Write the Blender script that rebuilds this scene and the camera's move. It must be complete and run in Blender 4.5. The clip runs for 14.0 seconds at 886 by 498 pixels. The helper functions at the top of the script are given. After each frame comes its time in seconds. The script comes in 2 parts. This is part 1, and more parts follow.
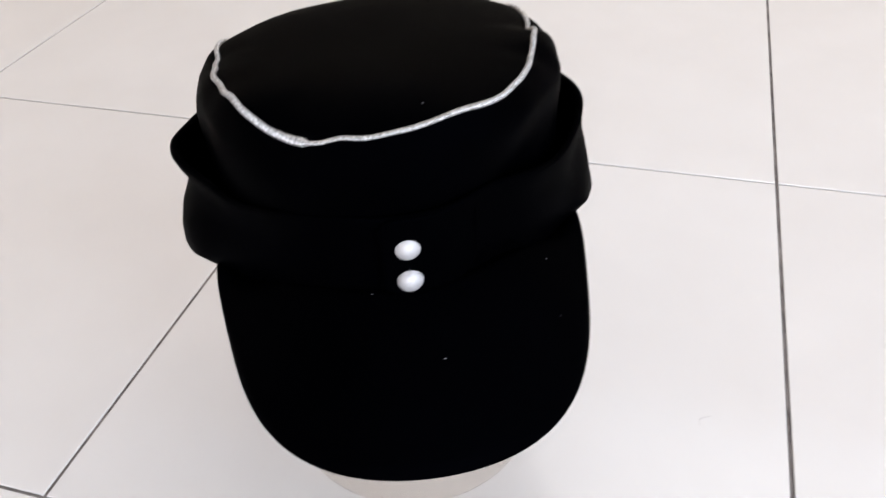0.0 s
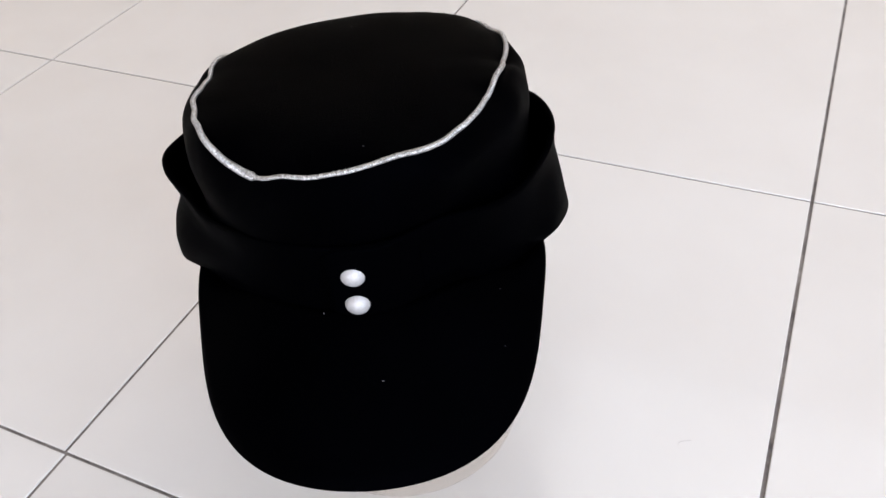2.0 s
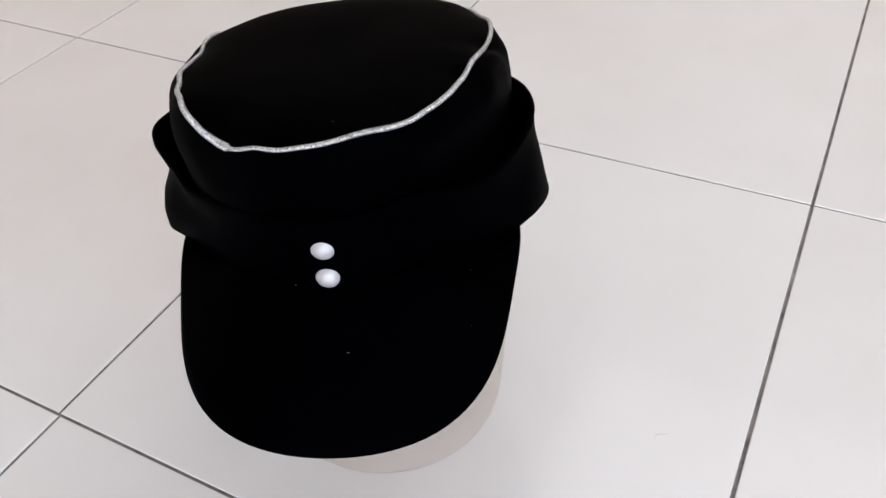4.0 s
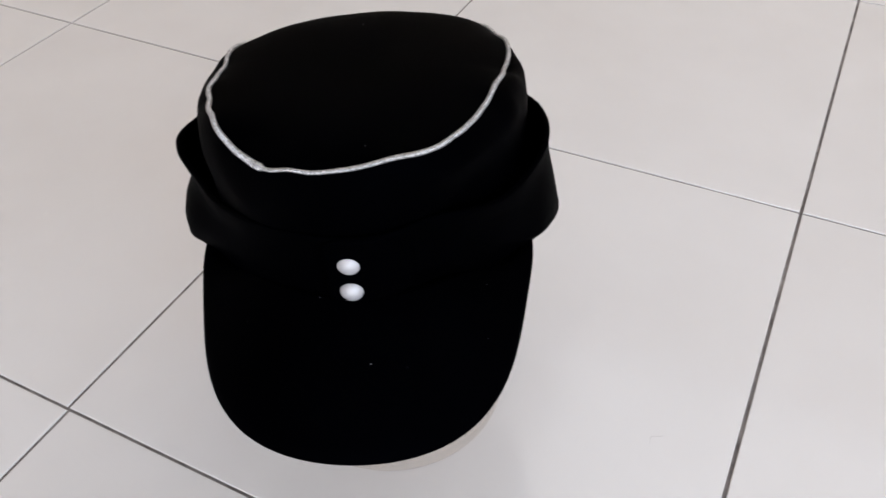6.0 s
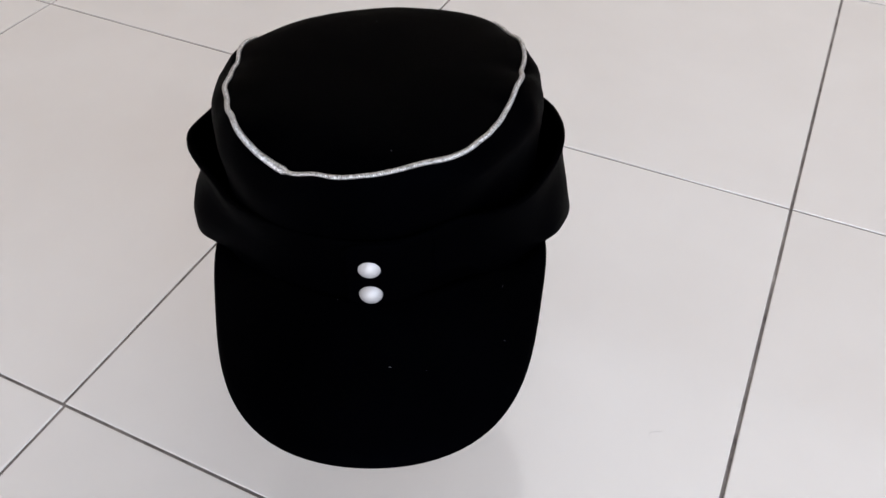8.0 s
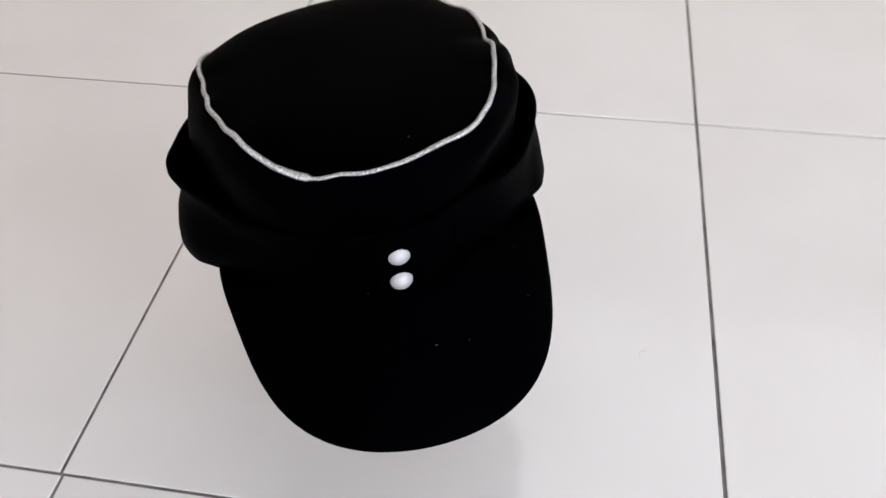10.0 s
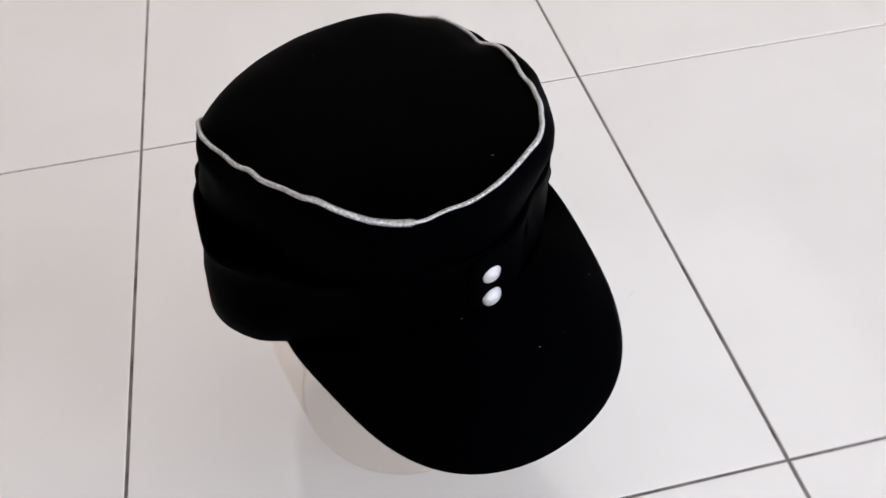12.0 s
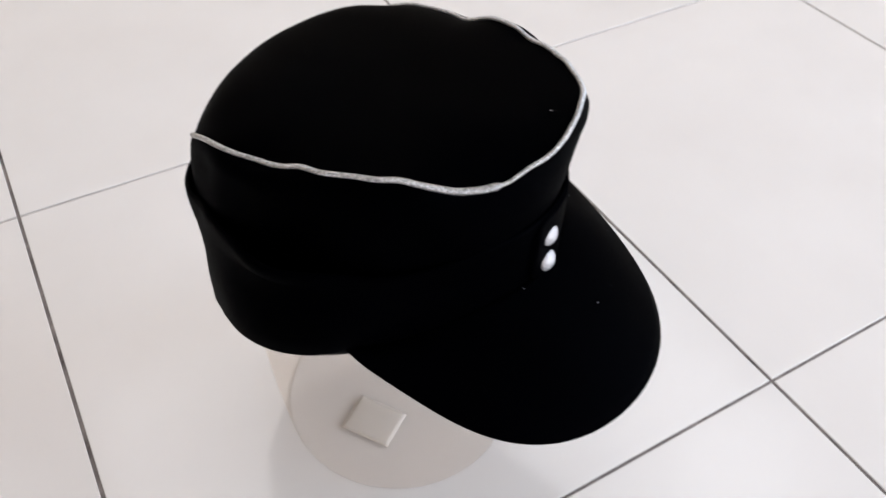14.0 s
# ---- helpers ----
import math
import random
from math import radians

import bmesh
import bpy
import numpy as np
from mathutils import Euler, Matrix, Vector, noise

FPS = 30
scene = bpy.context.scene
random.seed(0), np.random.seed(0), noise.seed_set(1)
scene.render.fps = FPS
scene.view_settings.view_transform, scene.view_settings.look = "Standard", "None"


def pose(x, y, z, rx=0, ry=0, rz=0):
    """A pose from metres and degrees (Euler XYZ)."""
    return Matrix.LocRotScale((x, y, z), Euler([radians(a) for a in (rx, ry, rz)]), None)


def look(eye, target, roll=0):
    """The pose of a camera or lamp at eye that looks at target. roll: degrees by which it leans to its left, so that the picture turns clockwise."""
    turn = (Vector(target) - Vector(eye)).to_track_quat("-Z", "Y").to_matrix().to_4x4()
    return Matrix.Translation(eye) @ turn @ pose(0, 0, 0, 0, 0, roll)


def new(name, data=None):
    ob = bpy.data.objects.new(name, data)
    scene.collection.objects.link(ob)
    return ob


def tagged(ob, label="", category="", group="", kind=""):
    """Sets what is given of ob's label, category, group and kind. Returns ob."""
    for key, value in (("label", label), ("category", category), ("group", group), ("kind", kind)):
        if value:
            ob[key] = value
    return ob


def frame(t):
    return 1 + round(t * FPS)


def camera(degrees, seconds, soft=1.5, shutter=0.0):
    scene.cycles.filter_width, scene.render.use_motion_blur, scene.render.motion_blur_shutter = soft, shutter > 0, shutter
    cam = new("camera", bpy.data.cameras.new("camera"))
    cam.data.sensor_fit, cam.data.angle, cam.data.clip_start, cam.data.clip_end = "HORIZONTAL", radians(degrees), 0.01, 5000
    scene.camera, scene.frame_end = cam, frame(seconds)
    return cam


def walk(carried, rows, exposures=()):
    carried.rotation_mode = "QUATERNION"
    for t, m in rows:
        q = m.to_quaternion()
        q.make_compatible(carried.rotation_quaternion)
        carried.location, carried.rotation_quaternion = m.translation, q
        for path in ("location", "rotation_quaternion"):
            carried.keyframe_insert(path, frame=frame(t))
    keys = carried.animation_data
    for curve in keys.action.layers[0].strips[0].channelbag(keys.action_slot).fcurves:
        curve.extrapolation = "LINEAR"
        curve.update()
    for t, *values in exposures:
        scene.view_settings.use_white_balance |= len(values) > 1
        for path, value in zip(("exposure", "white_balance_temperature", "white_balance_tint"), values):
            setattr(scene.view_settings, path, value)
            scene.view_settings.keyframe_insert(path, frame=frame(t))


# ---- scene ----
cam = camera(57.43, 14.0, shutter=0.9)
# seconds, eye in metres, turn in degrees
ROWS = [
    (0.0, 0.3066, -0.187, 0.3868, 50.62, 2.82, 15.94),
    (0.5, 0.3237, -0.1831, 0.3974, 50.24, 2.42, 17.44),
    (1.0, 0.3396, -0.1715, 0.4014, 48.76, 4.28, 20.88),
    (1.5, 0.3506, -0.1663, 0.4139, 48.08, 3.25, 21.61),
    (2.0, 0.3626, -0.1595, 0.4163, 48.07, 4.18, 23.8),
    (2.5, 0.3789, -0.1546, 0.4184, 48.13, 4.56, 25.75),
    (3.0, 0.3865, -0.155, 0.4166, 48.96, 4.9, 28.16),
    (3.5, 0.3878, -0.159, 0.4055, 49.38, 4.43, 27.19),
    (3.7, 0.3898, -0.1583, 0.4086, 48.58, 4.08, 27.28),
    (5.8, 0.377, -0.1655, 0.4339, 46.78, 1.79, 26.24),
    (6.0, 0.3727, -0.1662, 0.4367, 46.55, 1.66, 26.49),
    (6.5, 0.3652, -0.1633, 0.4382, 46.16, 1.77, 26.76),
    (7.0, 0.3622, -0.1641, 0.4417, 45.88, 1.47, 26.54),
    (7.5, 0.3607, -0.1641, 0.4369, 45.69, 1.6, 26.08),
    (7.7, 0.3561, -0.1658, 0.4397, 45.47, 0.77, 25.81),
    (9.8, 0.2981, -0.1964, 0.4508, 44.2, 2.21, 12.25),
    (10.0, 0.2858, -0.1982, 0.4518, 43.32, 1.83, 9.37),
    (10.5, 0.2556, -0.1971, 0.4555, 42.28, 2.83, 4.79),
    (11.0, 0.2313, -0.1926, 0.4603, 41.31, 2.42, -1.23),
    (11.5, 0.1939, -0.1863, 0.4654, 41.16, 1.55, -7.93),
    (12.0, 0.1614, -0.1836, 0.4668, 41.27, 2.26, -12.35),
    (12.5, 0.1344, -0.1787, 0.4659, 41.46, 2.02, -18.45),
    (13.0, 0.112, -0.1685, 0.4603, 41.74, 1.55, -23.79),
    (13.5, 0.0818, -0.1565, 0.4551, 40.89, 0.12, -28.09),
    (14.0, 0.0532, -0.1557, 0.441, 43.92, -0.88, -29.78),
]
EXPOSURES = [(0.0, -0.72), (0.5, -0.71), (1.5, -0.75), (3.5, -0.88), (6.0, -1.08), (10.0, -0.98), (12.0, -0.93), (14.0, -0.84)]
walk(cam, [(t, pose(x, y, z, rx, ry, rz)) for t, x, y, z, rx, ry, rz in ROWS], EXPOSURES)

# ---- light ----
ROOM = (-2.0, 2.4, -2.0, 2.4, 2.6)
world = bpy.data.worlds.new("world")
scene.world = world
world.use_nodes = True
world.node_tree.nodes["Background"].inputs[0].default_value = (0.8, 0.85, 0.9, 1)
world.node_tree.nodes["Background"].inputs[1].default_value = 0.2


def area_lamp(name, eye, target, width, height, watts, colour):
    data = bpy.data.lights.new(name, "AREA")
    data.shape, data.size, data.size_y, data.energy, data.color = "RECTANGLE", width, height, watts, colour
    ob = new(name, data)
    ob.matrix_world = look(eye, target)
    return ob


# a ceiling panel, plus two added fill lamps with no seen source, east and south
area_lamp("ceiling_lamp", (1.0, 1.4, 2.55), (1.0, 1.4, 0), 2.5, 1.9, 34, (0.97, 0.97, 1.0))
area_lamp("east_fill", (2.38, -0.95, 1.1), (0.3, 0.1, 0.1), 1.6, 1.7, 70, (0.81, 0.97, 1.16))
area_lamp("south_fill", (1.15, -1.98, 0.52), (0.3, 0.1, 0.05), 2.2, 0.95, 90, (0.96, 0.965, 1.035))


# ---- materials ----
def material(name, colour, rough=0.5, metal=0.0):
    m = bpy.data.materials.new(name)
    m.use_nodes = True
    b = m.node_tree.nodes["Principled BSDF"]
    b.inputs["Base Color"].default_value = (*colour, 1)
    b.inputs["Roughness"].default_value = rough
    b.inputs["Metallic"].default_value = metal
    return m, m.node_tree, b


def noise_tex(tree, scale, detail=4.0, coord="Object", rough=0.55, stretch=(1, 1, 1)):
    co = tree.nodes.new("ShaderNodeTexCoord")
    mp = tree.nodes.new("ShaderNodeMapping")
    mp.inputs["Scale"].default_value = stretch
    n = tree.nodes.new("ShaderNodeTexNoise")
    n.inputs["Scale"].default_value, n.inputs["Detail"].default_value, n.inputs["Roughness"].default_value = scale, detail, rough
    tree.links.new(co.outputs[coord], mp.inputs[0])
    tree.links.new(mp.outputs[0], n.inputs["Vector"])
    return n


def ramp(tree, fac, stops):
    r = tree.nodes.new("ShaderNodeValToRGB")
    e = r.color_ramp.elements
    while len(e) < len(stops):
        e.new(0.5)
    for k, (p, c) in enumerate(stops):
        e[k].position, e[k].color = p, (*c, 1)
    tree.links.new(fac, r.inputs[0])
    return r


def bump(tree, b, height, strength, distance):
    n = tree.nodes.new("ShaderNodeBump")
    n.inputs["Strength"].default_value, n.inputs["Distance"].default_value = strength, distance
    tree.links.new(height, n.inputs["Height"])
    tree.links.new(n.outputs[0], b.inputs["Normal"])
    return n


def tile_material():
    m, t, b = material("glazed_tile", (0.72, 0.7, 0.68), 0.2)
    big = noise_tex(t, 3.0, 3, "Generated")
    fine = noise_tex(t, 5.0, 2, "Object")
    rnd = t.nodes.new("ShaderNodeObjectInfo")
    add = t.nodes.new("ShaderNodeMath")
    add.operation = "MULTIPLY_ADD"
    add.inputs[1].default_value = 0.25
    t.links.new(rnd.outputs["Random"], add.inputs[0])
    t.links.new(big.outputs[0], add.inputs[2])
    col = ramp(t, add.outputs[0], [(0.3, (0.70, 0.673, 0.666)), (0.85, (0.745, 0.723, 0.72))])
    t.links.new(col.outputs[0], b.inputs["Base Color"])
    ro = t.nodes.new("ShaderNodeMapRange")
    b.inputs["IOR"].default_value = 1.62
    ro.inputs[3].default_value, ro.inputs[4].default_value = 0.1, 0.14
    t.links.new(fine.outputs[0], ro.inputs[0])
    t.links.new(ro.outputs[0], b.inputs["Roughness"])
    return m


def grout_material():
    m, t, b = material("grout", (0.2, 0.18, 0.17), 0.9)
    n = noise_tex(t, 34.0, 8, rough=0.72)
    col = ramp(t, n.outputs[0], [(0.34, (0.06, 0.05, 0.048)), (0.46, (0.17, 0.15, 0.145)), (0.6, (0.25, 0.225, 0.215)), (0.72, (0.44, 0.41, 0.39))])
    t.links.new(col.outputs[0], b.inputs["Base Color"])
    g = noise_tex(t, 900.0, 3)
    bump(t, b, g.outputs[0], 0.5, 0.0005)
    return m


def wool_material():
    m, t, b = material("black_wool", (0.004, 0.004, 0.006), 0.5)
    b.inputs["Specular IOR Level"].default_value = 0.004
    b.inputs["Specular Tint"].default_value = (0.5, 0.6, 1.0, 1)
    big = noise_tex(t, 22.0, 4)
    col = ramp(t, big.outputs[0], [(0.3, (0.0001, 0.0001, 0.0002)), (0.75, (0.0003, 0.0003, 0.0006))])
    t.links.new(col.outputs[0], b.inputs["Base Color"])
    fine = noise_tex(t, 1500.0, 3, "Object")
    bump(t, b, fine.outputs[0], 0.6, 0.0004)
    return m


def cord_material():
    m, t, b = material("silver_cord", (0.62, 0.61, 0.62), 0.36, 0.85)
    n = noise_tex(t, 1100.0, 3)
    col = ramp(t, n.outputs[0], [(0.38, (0.26, 0.26, 0.265)), (0.62, (0.66, 0.66, 0.68))])
    t.links.new(col.outputs[0], b.inputs["Base Color"])
    bump(t, b, n.outputs[0], 0.7, 0.0005)
    return m


def button_material():
    m, t, b = material("pebbled_aluminium", (0.46, 0.455, 0.475), 0.46, 0.35)
    v = t.nodes.new("ShaderNodeTexVoronoi")
    co = t.nodes.new("ShaderNodeTexCoord")
    t.links.new(co.outputs["Object"], v.inputs["Vector"])
    v.inputs["Scale"].default_value = 1700
    bump(t, b, v.outputs["Distance"], 0.45, 0.0003)
    return m


def plastic_material(name, clarity, tint):
    m, t, b = material(name, (0.86, 0.83, 0.8), 0.16)
    b.inputs["Specular IOR Level"].default_value = 0.5
    n = noise_tex(t, 30.0, 4, stretch=(1, 1, 0.15))
    col = ramp(t, n.outputs[0], [(0.3, (0.83, 0.795, 0.765)), (0.7, (0.87, 0.84, 0.81))])
    t.links.new(col.outputs[0], b.inputs["Base Color"])
    clear = t.nodes.new("ShaderNodeBsdfTransparent")
    clear.inputs[0].default_value = (*tint, 1)
    glow = t.nodes.new("ShaderNodeBsdfTranslucent")
    glow.inputs[0].default_value = (0.95, 0.92, 0.89, 1)
    mix1, mix2 = t.nodes.new("ShaderNodeMixShader"), t.nodes.new("ShaderNodeMixShader")
    mix1.inputs[0].default_value, mix2.inputs[0].default_value = 0.45, clarity
    out = t.nodes["Material Output"]
    t.links.new(b.outputs[0], mix1.inputs[1])
    t.links.new(glow.outputs[0], mix1.inputs[2])
    t.links.new(mix1.outputs[0], mix2.inputs[1])
    t.links.new(clear.outputs[0], mix2.inputs[2])
    t.links.new(mix2.outputs[0], out.inputs[0])
    return m


def paint_material(name, colour):
    m, t, b = material(name, colour, 0.7)
    n = noise_tex(t, 120.0, 4)
    bump(t, b, n.outputs[0], 0.15, 0.001)
    return m


TILE, GROUT, WOOL = tile_material(), grout_material(), wool_material()
CORD, BUTTON = cord_material(), button_material()
PLASTIC, CLEAR = plastic_material("hazy_plastic", 0.92, (0.99, 0.975, 0.96)), plastic_material("clear_plastic", 0.994, (1.0, 0.998, 0.996))
PAINT = paint_material("wall_paint", (0.8, 0.7, 0.59))
CEIL = paint_material("ceiling_paint", (0.82, 0.82, 0.81))
PAPER = material("sachet_paper", (0.58, 0.56, 0.54), 0.7)[0]
LINT = material("lint_fibre", (0.13, 0.13, 0.145), 0.9)[0]


# ---- mesh helpers ----
def part(name, bm, mat, parent=None, label="", smooth=True):
    me = bpy.data.meshes.new(name)
    bmesh.ops.recalc_face_normals(bm, faces=bm.faces)
    for f in bm.faces:
        f.smooth = smooth
    bm.to_mesh(me)
    bm.free()
    me.materials.append(mat)
    ob = new(name, me)
    ob.parent = parent
    if label:
        ob["label"] = label
    return ob


def box(lo, hi):
    bm = bmesh.new()
    bmesh.ops.create_cube(bm, size=1)
    for v in bm.verts:
        v.co = [l + (c + 0.5) * (h - l) for c, l, h in zip(v.co, lo, hi)]
    return bm


def grid(rows, wrap_u=False, wrap_v=False):
    """A quad sheet over rows of places; wrap_u joins the last row to the first, wrap_v the ends of each row."""
    bm = bmesh.new()
    vs = [[bm.verts.new(p) for p in row] for row in rows]
    nu, nv = len(vs), len(vs[0])
    for i in range(nu if wrap_u else nu - 1):
        for j in range(nv if wrap_v else nv - 1):
            a, b, c, d = vs[i][j], vs[(i + 1) % nu][j], vs[(i + 1) % nu][(j + 1) % nv], vs[i][(j + 1) % nv]
            bm.faces.new((a, b, c, d))
    return bm, vs


# ---- the room ----
X0, X1, Y0, Y1, Z1 = ROOM
S = 0.4
slab = tagged(part("floor", box((X0 - 0.1, Y0 - 0.1, -0.1), (X1 + 0.1, Y1 + 0.1, -0.0012)), GROUT, smooth=False),
              "off-white glazed floor tiles with grey-brown grout joints", "floor", kind="structure")


def boxes(*spans):
    """Several boxes, butted end to end, as one wall."""
    bm = bmesh.new()
    for lo, hi in spans:
        made = bmesh.ops.create_cube(bm, size=1)["verts"]
        for v in made:
            v.co = [l + (c + 0.5) * (h - l) for c, l, h in zip(v.co, lo, hi)]
    return bm


WALL_LABEL = "plain off-white painted room wall"
tagged(part("wall_north", box((X0 - 0.1, Y1, 0), (X1 + 0.1, Y1 + 0.1, Z1)), PAINT, smooth=False), WALL_LABEL, "wall", kind="structure")
tagged(part("wall_west", box((X0 - 0.1, Y0, 0), (X0, Y1, Z1)), PAINT, smooth=False), WALL_LABEL, "wall", kind="structure")
# openings added for the east and south fill lamps; no window or door is known
tagged(part("wall_east", boxes(((X1, Y0, 0), (X1 + 0.1, -1.8, Z1)), ((X1, -0.1, 0), (X1 + 0.1, Y1, Z1)), ((X1, -1.8, 0), (X1 + 0.1, -0.1, 0.2)),
                               ((X1, -1.8, 2.0), (X1 + 0.1, -0.1, Z1))), PAINT, smooth=False), WALL_LABEL, "wall", kind="structure")
tagged(part("wall_south", boxes(((X0 - 0.1, Y0 - 0.1, 0), (0.0, Y0, Z1)), ((2.3, Y0 - 0.1, 0), (X1 + 0.1, Y0, Z1)), ((0.0, Y0 - 0.1, 2.1), (2.3, Y0, Z1))), PAINT, smooth=False),
       WALL_LABEL, "wall", kind="structure")
tagged(part("ceiling", box((X0 - 0.1, Y0 - 0.1, Z1), (X1 + 0.1, Y1 + 0.1, Z1 + 0.1)), CEIL, smooth=False), "plain white painted ceiling", "ceiling", kind="structure")

# ---- the cap: x to its left side, front towards -y, standing over the origin of its own axes ----
CAP = pose(0.1996, 0.0781, 0, 0, 0, 25.54)
CY = 0.03


def fourier(c, p):
    return c[0] + sum(c[2 * k - 1] * math.cos(k * p) + c[2 * k] * math.sin(k * p) for k in range(1, (len(c) + 1) // 2))


PIPE_R = [0.0814, -0.01676, 0.00035, 0.01427, -0.00095, -0.00184, 0.00091, -0.00014, 0.00057, 0.00067, 0.00029]
PIPE_Z = [0.22962, 0.0215, 0.00193, -0.01171, -0.00065, 0.00555, 0.00275, -0.00354, -0.0005, 0.00339, 0.00179]
EDGE_R = [0.03785, 0.10116, 0.00201, -0.05463, -0.00358, 0.03307, 0.00153, -0.00987, -0.0009]
EDGE_Z = [0.19699, -0.0981, -0.00094, 0.04669, -0.00095, -0.02247, 0.00007, 0.00822, -0.00116]


def lerp_table(table, a):
    return float(np.interp(a, [p for p, _ in table], [v for _, v in table]))


def smooth_table(table, a, width=9.0):
    return sum(w * lerp_table(table, abs(a + d * width)) if abs(a + d * width) <= 180 else w * lerp_table(table, 360 - abs(a + d * width))
               for d, w in ((-1, 0.2), (-0.5, 0.2), (0, 0.2), (0.5, 0.2), (1, 0.2)))


BOTTOM = [(0, 0.171), (30, 0.171), (40, 0.167), (50, 0.162), (62, 0.154), (81, 0.140), (98, 0.1345), (115, 0.1236), (130, 0.1035), (150, 0.093), (180, 0.093)]
TOP = [(0, 0.208), (30, 0.209), (60, 0.199), (90, 0.2055), (120, 0.1995), (150, 0.182), (180, 0.180)]


def deg(p):
    return (math.degrees(p) + 180) % 360 - 180


# gathers that make the seam wander: angle from the front, width in degrees, millimetres out and up
GATHERS = ((-152, 16, -1.8, 0.6), (-133, 8, -0.9, 0.0), (-118, 6, 0.6, -0.2), (-110, 7, -1.2, -0.9), (-90, 7, -1.4, 1.2), (-70, 9, -2.1, -1.5), (-55, 6, -0.9, 0.9), (-47, 8, 1.0, 2.1), (-24, 7, 1.2, 1.0), (-15, 5, 0.7, 2.3),
           (6, 8, -1.7, -1.6), (42, 7, 0.0, 1.0), (16, 7, -1.2, 0.0), (65, 7, -0.5, -2.2), (70, 30, -1.0, -0.5), (87, 6, 0.9, 0.6), (101, 6, -0.9, -1.5), (119, 9, 0.2, -0.8), (134, 8, -1.2, -3.8))


def pucker(a):
    """How far the gathers move the seam, out and up, in metres."""
    out = sum(o * math.exp(-(((a - m) / w) ** 2)) for m, w, o, _ in GATHERS)
    up = sum(u * math.exp(-(((a - m) / w) ** 2)) for m, w, _, u in GATHERS)
    return 0.001 * out, 0.001 * up


def ring_at(p):
    """Radius and height of the piped seam at the angle p from the front."""
    a = abs(deg(p))
    k = min(max((a - 125) / 55, 0), 1)
    k = k * k * (3 - 2 * k)
    out, up = pucker(deg(p))
    return fourier(PIPE_R, p) - 0.0036 * k + out, fourier(PIPE_Z, p) - 0.0026 * k + up


def oval(p, a=0.0824, b=0.0928):
    """Radius from (0, CY) of the head oval, whose middle is (0, 0.0473)."""
    s, c, o = math.sin(p), -math.cos(p), CY - 0.0473
    qa, qb, qc = (s / a) ** 2 + (c / b) ** 2, 2 * o * c / b**2, (o / b) ** 2 - 1
    return (-qb + math.sqrt(qb * qb - 4 * qa * qc)) / (2 * qa)


def at(p, r, z):
    return Vector((r * math.sin(p), CY - r * math.cos(p), z))


def lobe(a, mid, width):
    return math.exp(-((abs(a) - mid) / width) ** 2)


def curtain_offset(a, u):
    shape = (0.0013, 0.0063, 0.018, 0.0165, 0.0065, 0.0138, 0.0135) if a < 0 else (0.003, 0.0045, 0.0176, 0.0147, 0.0102, 0.0098, 0.0102)
    side = float(np.interp(u, (0, 0.1, 0.3, 0.5, 0.78, 0.94, 1), shape))
    back = float(np.interp(u, (0, 0.1, 0.3, 0.7, 1), (0.001, 0.0055, 0.0065, 0.0045, 0.0015)))
    front = float(np.interp(u, (0, 0.7, 0.92, 1), (0.001, 0.0014, 0.0026, 0.0024)))
    high = min(max((u - 0.6) / 0.3, 0), 1) if a < 0 else 0
    low = max(0.0, 1 - u / 0.5)
    ws, wb = lobe(a, 88 + 4.5 * high + 9 * low, 26 - 8.5 * high) if a < 0 else lobe(a, 92, 25 - 3 * low), 1 / (1 + math.exp(-(abs(a) - 110) / 8))
    base = front * (1 - wb) + back * wb
    ripple = 0.0008 * noise.noise(Vector((a * 0.07, u * 2.5, 5.0))) * min(1.0, abs(a) / 40)
    sag = float(np.interp(u, (0, 0.15, 0.35, 0.55, 0.75, 0.92, 1), (-0.001, -0.0022, -0.0022, -0.0022, -0.0015, 0.0018, 0.0024)))
    tuck = -0.0028 * math.exp(-((a + 128) / 6) ** 2) * max(0.0, (u - 0.8) / 0.2)
    tuck += 0.002 * math.exp(-((a + 111) / 15) ** 2) * math.exp(-((u - 0.6) / 0.2) ** 2)
    tuck += (0.0022 * math.exp(-((a - 74) / 5) ** 2) + 0.0016 * math.exp(-((a + 75) / 6) ** 2)) * math.exp(-((u - 0.27) / 0.16) ** 2)
    tuck += -0.002 * math.exp(-((a + 102) / 9) ** 2) * max(0.0, (u - 0.8) / 0.2) - (0.002 + 0.0025 * u) * math.exp(-((a - 31) / 13) ** 2)
    return base + ws * max(side - base, 0) + ripple + tuck + sag * math.exp(-((a + 138) / 20) ** 2)


# soft bulges (+) and hollows (-) of the slack crown: angle, width in degrees, millimetres out, metres below the seam, height
SLUMPS = ((42, 28, 3.0, 0.010, 0.007), (68, 10, 1.9, 0.007, 0.007), (84, 8, -1.2, 0.011, 0.008), (108, 8, 1.4, 0.005, 0.006),
          (-110, 12, 1.8, 0.004, 0.004), (-107, 9, -2.6, 0.015, 0.008), (-128, 11, -3.4, 0.014, 0.011))


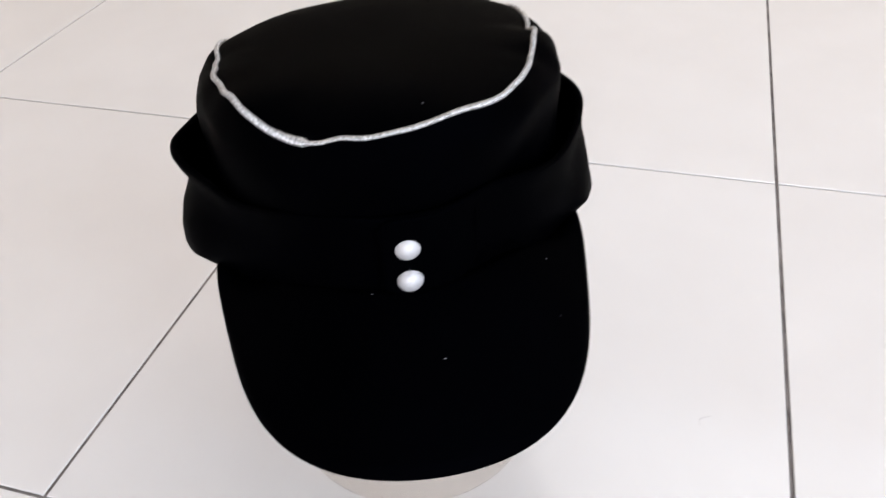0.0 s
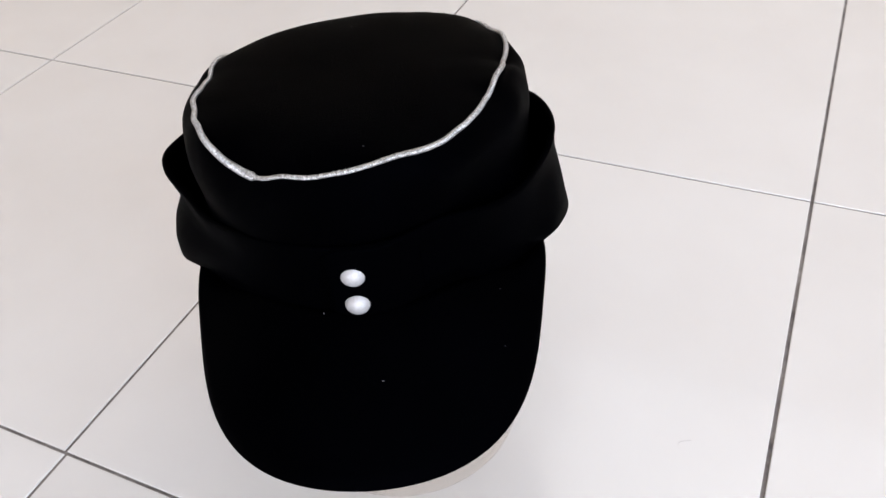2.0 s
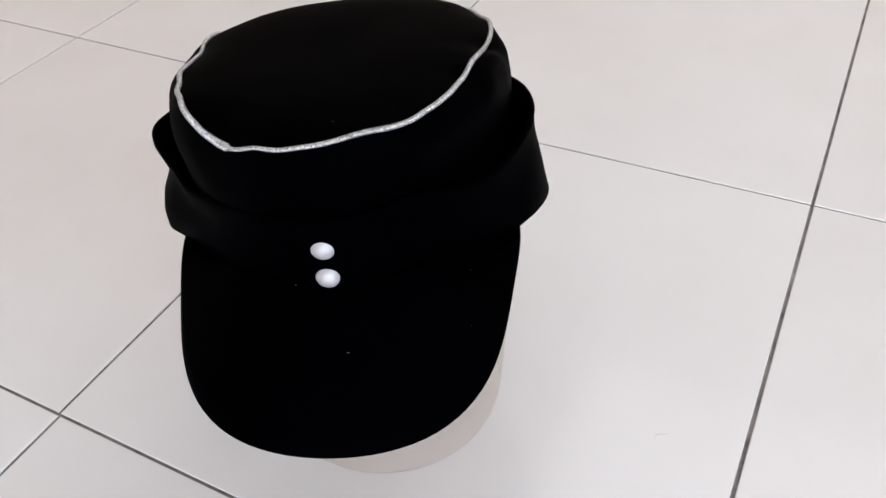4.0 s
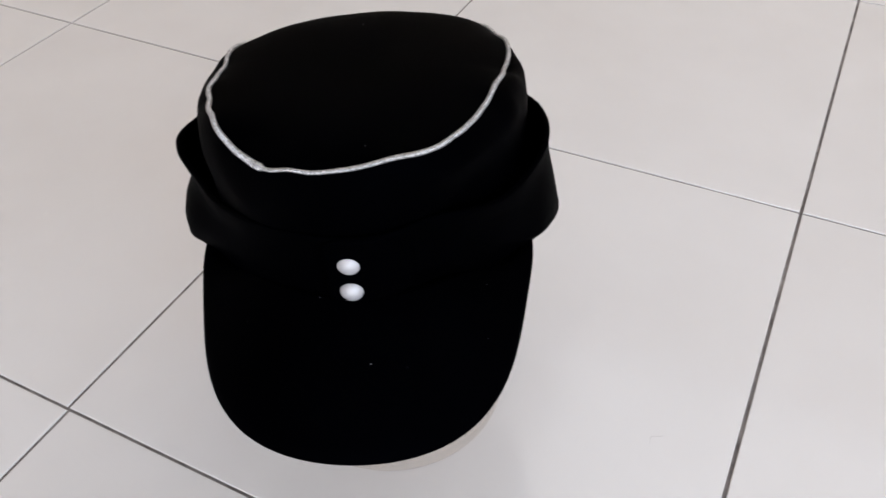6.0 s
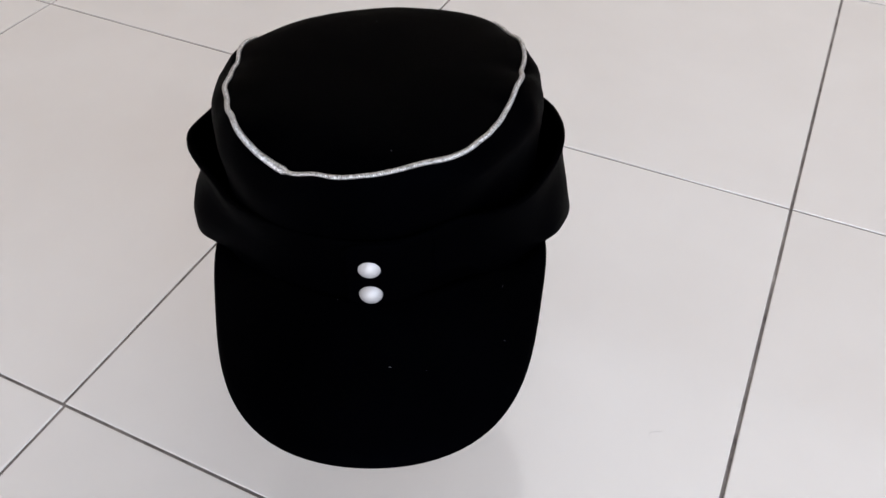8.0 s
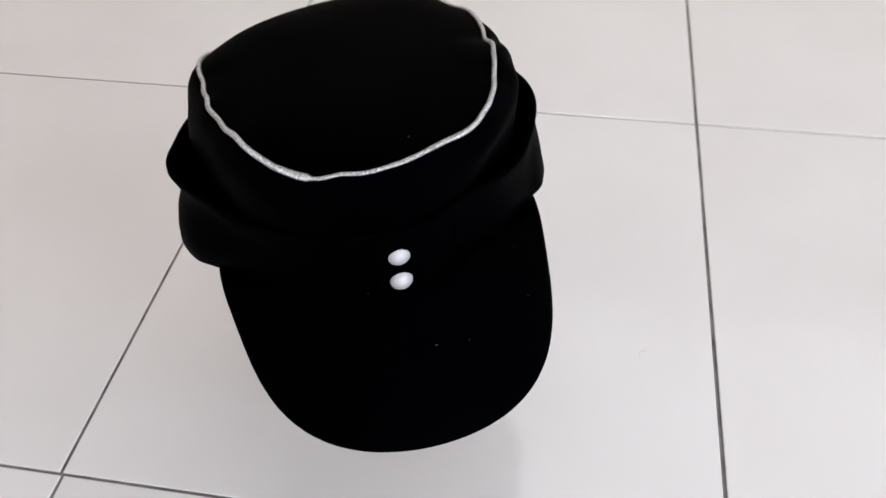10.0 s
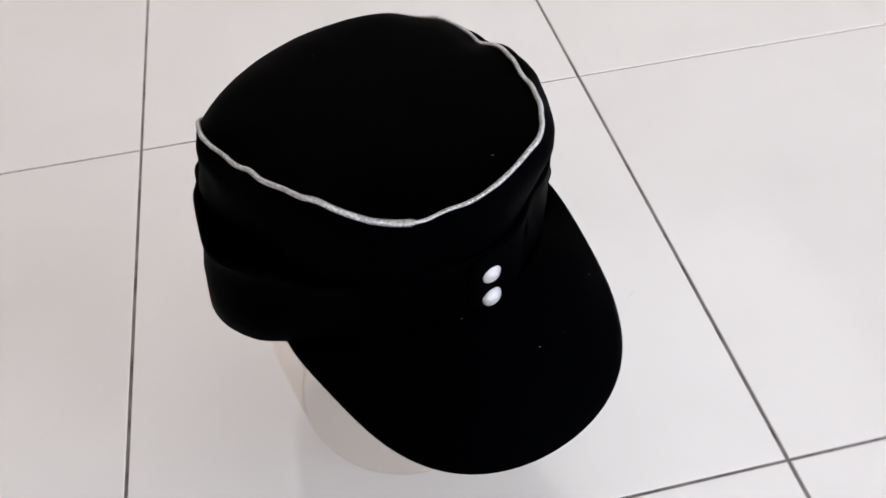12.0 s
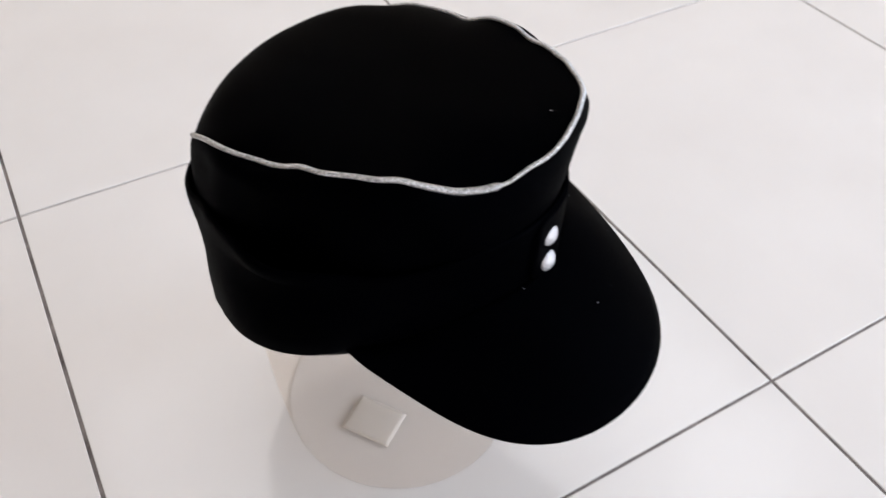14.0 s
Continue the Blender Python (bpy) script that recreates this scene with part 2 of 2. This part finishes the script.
def crown_side(p, w):
    """Outer face of the crown: w = 0 at the seam, 1 at the head band."""
    r0, z0 = ring_at(p)
    zb = smooth_table(BOTTOM, deg(p)) + 0.004
    z = z0 + (zb - z0) * w
    k = min(max((z0 - z) / 0.0291, 0.0), 1.0)
    r = r0 + (oval(p) - r0) * math.sin(math.pi / 2 * k) ** (0.55 - (0.2 * lobe(deg(p), 92, 24) if deg(p) > 0 else 0.1 * lobe(deg(p), 110, 30)))
    r += 0.003 * math.exp(-(deg(p) / 58) ** 2) * math.sin(math.pi * min((z0 - z) / 0.04, 1)) ** 1.2 if z < z0 else 0
    bulge = 0.0006 * lobe(deg(p), 105, 20) if deg(p) < 0 else 0.0006 * lobe(deg(p), 96, 22) + 0.0035 * lobe(deg(p), 31, 14)
    r += bulge * math.sin(math.pi * min(max(z0 - z, 0) / 0.045, 1)) ** 0.8
    a, d = deg(p), max(z0 - z, 0)
    for mid, width, out, deep, high in SLUMPS:
        r += 0.001 * out * math.exp(-((a - mid) / width) ** 2) * math.exp(-(((d - deep) / high) ** 2))
    fall = min(d / 0.034, 1)
    neck = 0.0072 * math.exp(-((a - 38) / 24) ** 2) + 0.0034 * math.exp(-((a - 92) / 22) ** 2) + 0.004 * math.exp(-((a + 82) / 24) ** 2)
    rise = 1 - min(max((w - 0.6) / 0.36, 0), 1)
    r -= neck * fall * fall * (3 - 2 * fall) * rise
    r += 0.0007 * noise.noise(Vector((math.sin(p) * 3.2, math.cos(p) * 3.2, z * 45))) * min(1, max(z0 - z, 0) / 0.01)
    return at(p, r, z)


def crown_top(p, q):
    r, z = ring_at(p)
    y = CY - r * q * math.cos(p)
    yr = CY - r * math.cos(p)
    plane = lambda v: 0.2365 - 0.11 * (v - 0.045)
    slack = 0.0011 * noise.noise(Vector((r * q * math.sin(p) * 34, y * 18, 2.0))) * (1 - q**5)
    return at(p, r * q, plane(y) + (z - plane(yr)) * q**9.8 + 0.0039 * (1 - q**4) + slack)


cap = tagged(new("field_cap"), "black wool field cap with silver piping over a plastic tub", "cap")
cap.matrix_world = CAP
NP = 144
ANG = [2 * math.pi * i / NP for i in range(NP)]


def build_crown_top():
    """The flat top panel, 2 mm thick, up to the piped seam."""
    qs = (0.04, 0.15, 0.3, 0.45, 0.6, 0.7, 0.76, 0.81, 0.85, 0.88, 0.91, 0.935, 0.96, 0.98, 1.0)
    down = Vector((0, 0, 0.002))
    rows = []
    for p in ANG:
        rows.append([crown_top(p, q) for q in qs] + [crown_top(p, q) - down for q in (0.985, 0.91, 0.76, 0.45, 0.15, 0.04)])
    bm, vs = grid(rows, wrap_u=True)
    bm.faces.new([v[0] for v in vs])
    bm.faces.new([v[-1] for v in vs])
    return bm


def build_crown_side():
    """The side panel from the piped seam down to the head band, with its inner face."""
    rows = []
    for p in ANG:
        row = [crown_top(p, 1.0)]
        row += [crown_side(p, w) for w in (0.01, 0.025, 0.05, 0.08, 0.12, 0.18, 0.25, 0.32, 0.4, 0.5, 0.62, 0.75, 0.88, 1.0)]
        for w in (1.0, 0.6, 0.3, 0.08):
            v = crown_side(p, w)
            row.append(v - Vector((v.x, v.y - CY, 0)).normalized() * 0.003)
        rows.append(row)
    return grid(rows, wrap_u=True, wrap_v=True)[0]


part("crown_side", build_crown_side(), WOOL, cap)
part("crown_top", build_crown_top(), WOOL, cap)


def build_curtain():
    rows = []
    us = (0, 0.04, 0.1, 0.2, 0.3, 0.42, 0.55, 0.68, 0.8, 0.9, 0.96, 1.0)
    for p in ANG:
        a = deg(p)
        zb, zt = smooth_table(BOTTOM, a), smooth_table(TOP, a)
        row = [at(p, oval(p) + curtain_offset(a, u) - (0.002 if u == 0 else 0), zb + (zt - zb) * u) for u in us]
        row += [at(p, oval(p) + curtain_offset(a, 1) - 0.0015, zt + 0.0008), at(p, oval(p) + curtain_offset(a, 1) - 0.003, zt - 0.001)]
        row += [at(p, oval(p) + curtain_offset(a, u) - 0.003, zb + (zt - zb) * u) for u in (0.9, 0.7, 0.4, 0.1)]
        row += [at(p, oval(p) + 0.0005, zb + 0.001)]
        rows.append(row)
    return grid(rows, wrap_u=True, wrap_v=True)[0]


part("ear_flap", build_curtain(), WOOL, cap, "buttoned fold-down ear flap of black wool")


def build_visor():
    top = []
    n, m = 64, 14
    for i in range(n + 1):
        p = math.radians(-100 + 200 * i / n)
        e = Vector((fourier(EDGE_R, p) * math.sin(p), -fourier(EDGE_R, p) * math.cos(p), fourier(EDGE_Z, p)))
        pr = math.radians(-78 + 156 * i / n)
        root = at(pr, oval(pr) - 0.001, smooth_table(BOTTOM, deg(pr)) + 0.001)
        rt, rl = [], []
        for j in range(m + 1):
            q = j / m
            c = root.lerp(e, q) + Vector((0, 0, 0.003 * math.sin(math.pi * q)))
            h = 0.0013 * math.sqrt(max(1 - max(0, (q - 0.96) / 0.04) ** 2, 0.0))
            rt.append(c + Vector((0, 0, h)))
            rl.append(c - Vector((0, 0, h + 0.0001)))
        top.append(rt + rl[::-1])
    bm, vs = grid(top, wrap_v=True)
    bm.faces.new(vs[0])
    bm.faces.new(vs[-1])
    return bm


part("visor", build_visor(), WOOL, cap, "black cloth-covered curved visor")


def cord_width(a):
    """The cord swells into a frayed splice left of the front, starts thin behind it and fills out again."""
    if -75 < a <= -26:
        return 1 + 0.5 * ((a + 75) / 49) ** 2
    if -26 < a < 40:
        return 0.72 + 0.28 * min(1, (a + 26) / 45) if a > -24 else 1.5 - 0.39 * (a + 26)
    return 1.0


def build_piping():
    n, k = 3000, 12
    pts = []
    for i in range(n):
        p = 2 * math.pi * i / n
        r, z = ring_at(p)
        d = 0.0003 * noise.noise(Vector((math.cos(p) * 9, math.sin(p) * 9, 3)))
        pts.append(at(p, r + 0.0006 + d, z + 0.0004))
    rows = []
    for i in range(n):
        t = (pts[(i + 1) % n] - pts[i - 1]).normalized()
        side = t.cross(Vector((0, 0, 1))).normalized()
        up = side.cross(t)
        a = deg(2 * math.pi * i / n)
        fray = 0.3 * max(0.0, cord_width(a) - 1.05)
        row = []
        for j in range(k):
            b = 2 * math.pi * j / k
            rr = 0.00106 * cord_width(a) * (1 + 0.15 * math.cos(b + i * 1.15) + 0.08 * noise.noise(Vector((a * 0.15, 0, 0))))
            rr *= 1 + fray * noise.noise(Vector((i * 0.3, math.cos(b) * 2, math.sin(b) * 2)))
            row.append(pts[i] + side * (rr * math.cos(b)) + up * (rr * math.sin(b)))
        rows.append(row)
    return grid(rows, wrap_u=True, wrap_v=True)[0]


part("piping", build_piping(), CORD, cap, "twisted silver cord piping round the crown")


def build_tab():
    """The overlapping front end of the ear flap, under the buttons."""
    rows = []
    n = 14
    for i in range(n + 1):
        a = -9 + 30 * i / n
        p = math.radians(a)
        lift = 0.0026 * (1 if a < 8 else max(0.15, 1 - (a - 8) / 11)) - 0.0036 * math.exp(-((a - 31) / 13) ** 2)
        zb, zt = smooth_table(BOTTOM, a) + 0.0005, smooth_table(TOP, a)
        pinch = 0.004 * math.exp(-((a + 9) / 2.2) ** 2)
        zs = [zb + pinch + (zt - zb - 2 * pinch) * u for u in (0, 0.05, 0.25, 0.5, 0.75, 0.95, 1)]
        base = oval(p) + 0.001
        rows.append([at(p, base - 0.001, zs[0])] + [at(p, base + lift, z) for z in zs] + [at(p, base - 0.001, zs[-1])])
    bm, vs = grid(rows)
    bm.faces.new([v for v in vs[0]])
    bm.faces.new([v for v in vs[-1]])
    return bm


part("flap_tab", build_tab(), WOOL, cap)


def build_button():
    rows = []
    prof = [(0.0, 0.0031), (0.0012, 0.0030), (0.0026, 0.0025), (0.0038, 0.0018), (0.0047, 0.0010), (0.0052, 0.0003), (0.0053, -0.0003), (0.0048, -0.0008), (0.0, -0.0009)]
    for i in range(32):
        a = 2 * math.pi * i / 32
        rows.append([Vector((r * math.cos(a), r * math.sin(a), h)) for r, h in prof[1:-1]])
    bm, vs = grid(rows, wrap_u=True)
    bm.faces.new([v[0] for v in vs])
    bm.faces.new([v[-1] for v in vs])
    return bm


for k, (x, y, z) in enumerate(((-0.0009, -0.0482, 0.194), (-0.001, -0.0490, 0.1785))):
    if k == 0:
        first = part("button", build_button(), BUTTON, cap, "domed silver metal button")
        ob = first
    else:
        ob = new("button", first.data)
        ob.parent = cap
        ob["label"] = "domed silver metal button"
    ob.matrix_local = pose(x, y, z, 80, 0, 0)


def build_lint(seed, size):
    """A tiny bent fibre."""
    rnd = random.Random(seed)
    pts = [Vector((0, 0, 0))]
    turn = rnd.uniform(0, 6.28)
    for _ in range(5):
        turn += rnd.uniform(-0.7, 0.7)
        pts.append(pts[-1] + Vector((math.cos(turn), math.sin(turn), rnd.uniform(-0.1, 0.25))) * size / 5)
    rows = []
    for i, v in enumerate(pts):
        w = 0.00014 * (0.5 + math.sin(math.pi * (i + 0.5) / len(pts)))
        rows.append([v + Vector((w * math.cos(b), w * math.sin(b), w * math.sin(b + 1) + 0.00025)) for b in (0, 1.57, 3.14, 4.71)])
    bm, vs = grid(rows, wrap_v=True)
    bm.faces.new(vs[0])
    bm.faces.new(vs[-1])
    return bm


for k, (x, y, z, size) in enumerate(((0.010, -0.0353, 0.2472, 0.001), (-0.0024, 0.0845, 0.2357, 0.0009), (0.007, -0.0732, 0.1571, 0.0011), (0.0233, -0.0729, 0.154, 0.0008),
                                     (0.059, -0.0298, 0.1618, 0.0005), (0.0592, -0.0531, 0.1505, 0.0005), (-0.0167, -0.0462, 0.1716, 0.0006))):
    speck = part("lint_speck", build_lint(k, size), LINT, cap)
    speck.location = (x, y, z)

# ---- the tub under the cap ----
TUB_Y, TUB_R, TUB_H = 0.043, 0.0712, 0.226
tub = tagged(new("plastic_tub"), "clear colourless plastic tub standing on the tiles", "container")
tub.matrix_world = CAP @ pose(0.0008, TUB_Y - 0.0033, 0)


def lathe(prof, close_ends=True, n=96):
    rows = []
    for i in range(n):
        a = 2 * math.pi * i / n
        rows.append([Vector((r * math.cos(a), r * math.sin(a), z)) for r, z in prof])
    bm, vs = grid(rows, wrap_u=True, wrap_v=not close_ends)
    if close_ends:
        bm.faces.new([v[0] for v in vs])
        bm.faces.new([v[-1] for v in vs])
    return bm


# a thin, slightly flared wall round a flat base
WALL = [(TUB_R - 0.0006, 0.0), (TUB_R, 0.003), (TUB_R + 0.0019, 0.02), (TUB_R + 0.0041, 0.045), (TUB_R + 0.0057, 0.07), (TUB_R + 0.0062, 0.095), (TUB_R + 0.003, 0.13),
        (TUB_R - 0.003, TUB_H - 0.004), (TUB_R - 0.004, TUB_H)]
part("tub_wall", lathe(WALL + [(r - 0.0008, z) for r, z in WALL[::-1]], False), PLASTIC, tub)
part("tub_base", lathe([(TUB_R - 0.03, 0.0005), (TUB_R - 0.0019, 0.0005), (TUB_R - 0.0019, 0.0012), (TUB_R - 0.03, 0.0012)]), CLEAR, tub)


def build_sachet():
    """A flat square packet with soft, slightly pillowed faces."""
    rows, n = [], 12
    for i in range(n + 1):
        row = []
        for j in range(n + 1):
            u, v = 2 * i / n - 1, 2 * j / n - 1
            h = 0.0004 + 0.001 * ((1 - u**4) * (1 - v**4)) ** 0.8
            h += 0.0003 * noise.noise(Vector((u * 2, v * 2, 7))) * (1 - u * u) * (1 - v * v)
            row.append(Vector((u * 0.0128, v * 0.0163, h)))
        rows.append(row)
    bm, vs = grid(rows)
    ring = vs[0] + [r[-1] for r in vs[1:-1]] + vs[-1][::-1] + [r[0] for r in vs[-2:0:-1]]
    low = [bm.verts.new((v.co.x * 0.995, v.co.y * 0.995, 0)) for v in ring]
    for k in range(len(ring)):
        bm.faces.new((ring[k], ring[k - 1], low[k - 1], low[k]))
    bm.faces.new(low)
    return bm


sachet = tagged(part("paper_sachet", build_sachet(), PAPER), "small square white paper sachet lying inside the clear tub", "sachet")
sachet.matrix_world = CAP @ pose(-0.0285, 0.0378, 0.0014, 0, 0, 9)


def build_hair():
    rows = []
    for i in range(13):
        u = i / 12
        v = Vector((0.011 * u, 0.0025 * math.sin(4.5 * u) + 0.001 * u * u, 0.0003 + 0.0006 * math.sin(math.pi * u)))
        w = 0.00009 * (0.4 + math.sin(math.pi * (0.1 + 0.8 * u)))
        rows.append([v + Vector((w * math.sin(b) * 0.5, w * math.sin(b), w * math.cos(b))) for b in (0, 1.57, 3.14, 4.71)])
    bm, vs = grid(rows, wrap_v=True)
    bm.faces.new(vs[0])
    bm.faces.new(vs[-1])
    return bm


hair = tagged(part("stray_fibre", build_hair(), material("grey_fibre", (0.42, 0.4, 0.4), 0.7)[0]), "short pale grey fibre lying loose on the floor tile", "fibre")
hair.matrix_world = CAP @ pose(0.162, -0.012, -0.0002, 0, 0, 40)

# ---- floor tiles ----
GX, GY, TH = 0.0024, 0.002, 0.008


def build_tile():
    hx, hy, e = S / 2 - GX / 2, S / 2 - GY / 2, 0.0006
    bm = bmesh.new()
    loops = []
    for ix, iy, z in ((hx, hy, -TH), (hx, hy, -e), (hx - e * 0.35, hy - e * 0.35, -e * 0.3), (hx - e, hy - e, 0)):
        loops.append([bm.verts.new((sx * ix, sy * iy, z)) for sx, sy in ((-1, -1), (1, -1), (1, 1), (-1, 1))])
    for lo, up in zip(loops, loops[1:]):
        for k in range(4):
            bm.faces.new((lo[k], lo[(k + 1) % 4], up[(k + 1) % 4], up[k]))
    bm.faces.new(loops[-1])
    me = bpy.data.meshes.new("tile")
    bm.to_mesh(me)
    bm.free()
    me.materials.append(TILE)
    return me


tile_mesh = build_tile()
OFFSET = 0.002
for i in range(-5, 6):
    for j in range(-5, 6):
        ob = new("tile", tile_mesh)
        ob.parent = slab
        # the joint behind the cap was laid 2 mm off the grid
        off = OFFSET if j >= 0 and i in (-1, 0) else 0.0
        ob.scale.x = 1 + (off if i == 0 else -off) / S
        ob.location = ((i + 0.5) * S - off / 2, (j + 0.5) * S, 0)
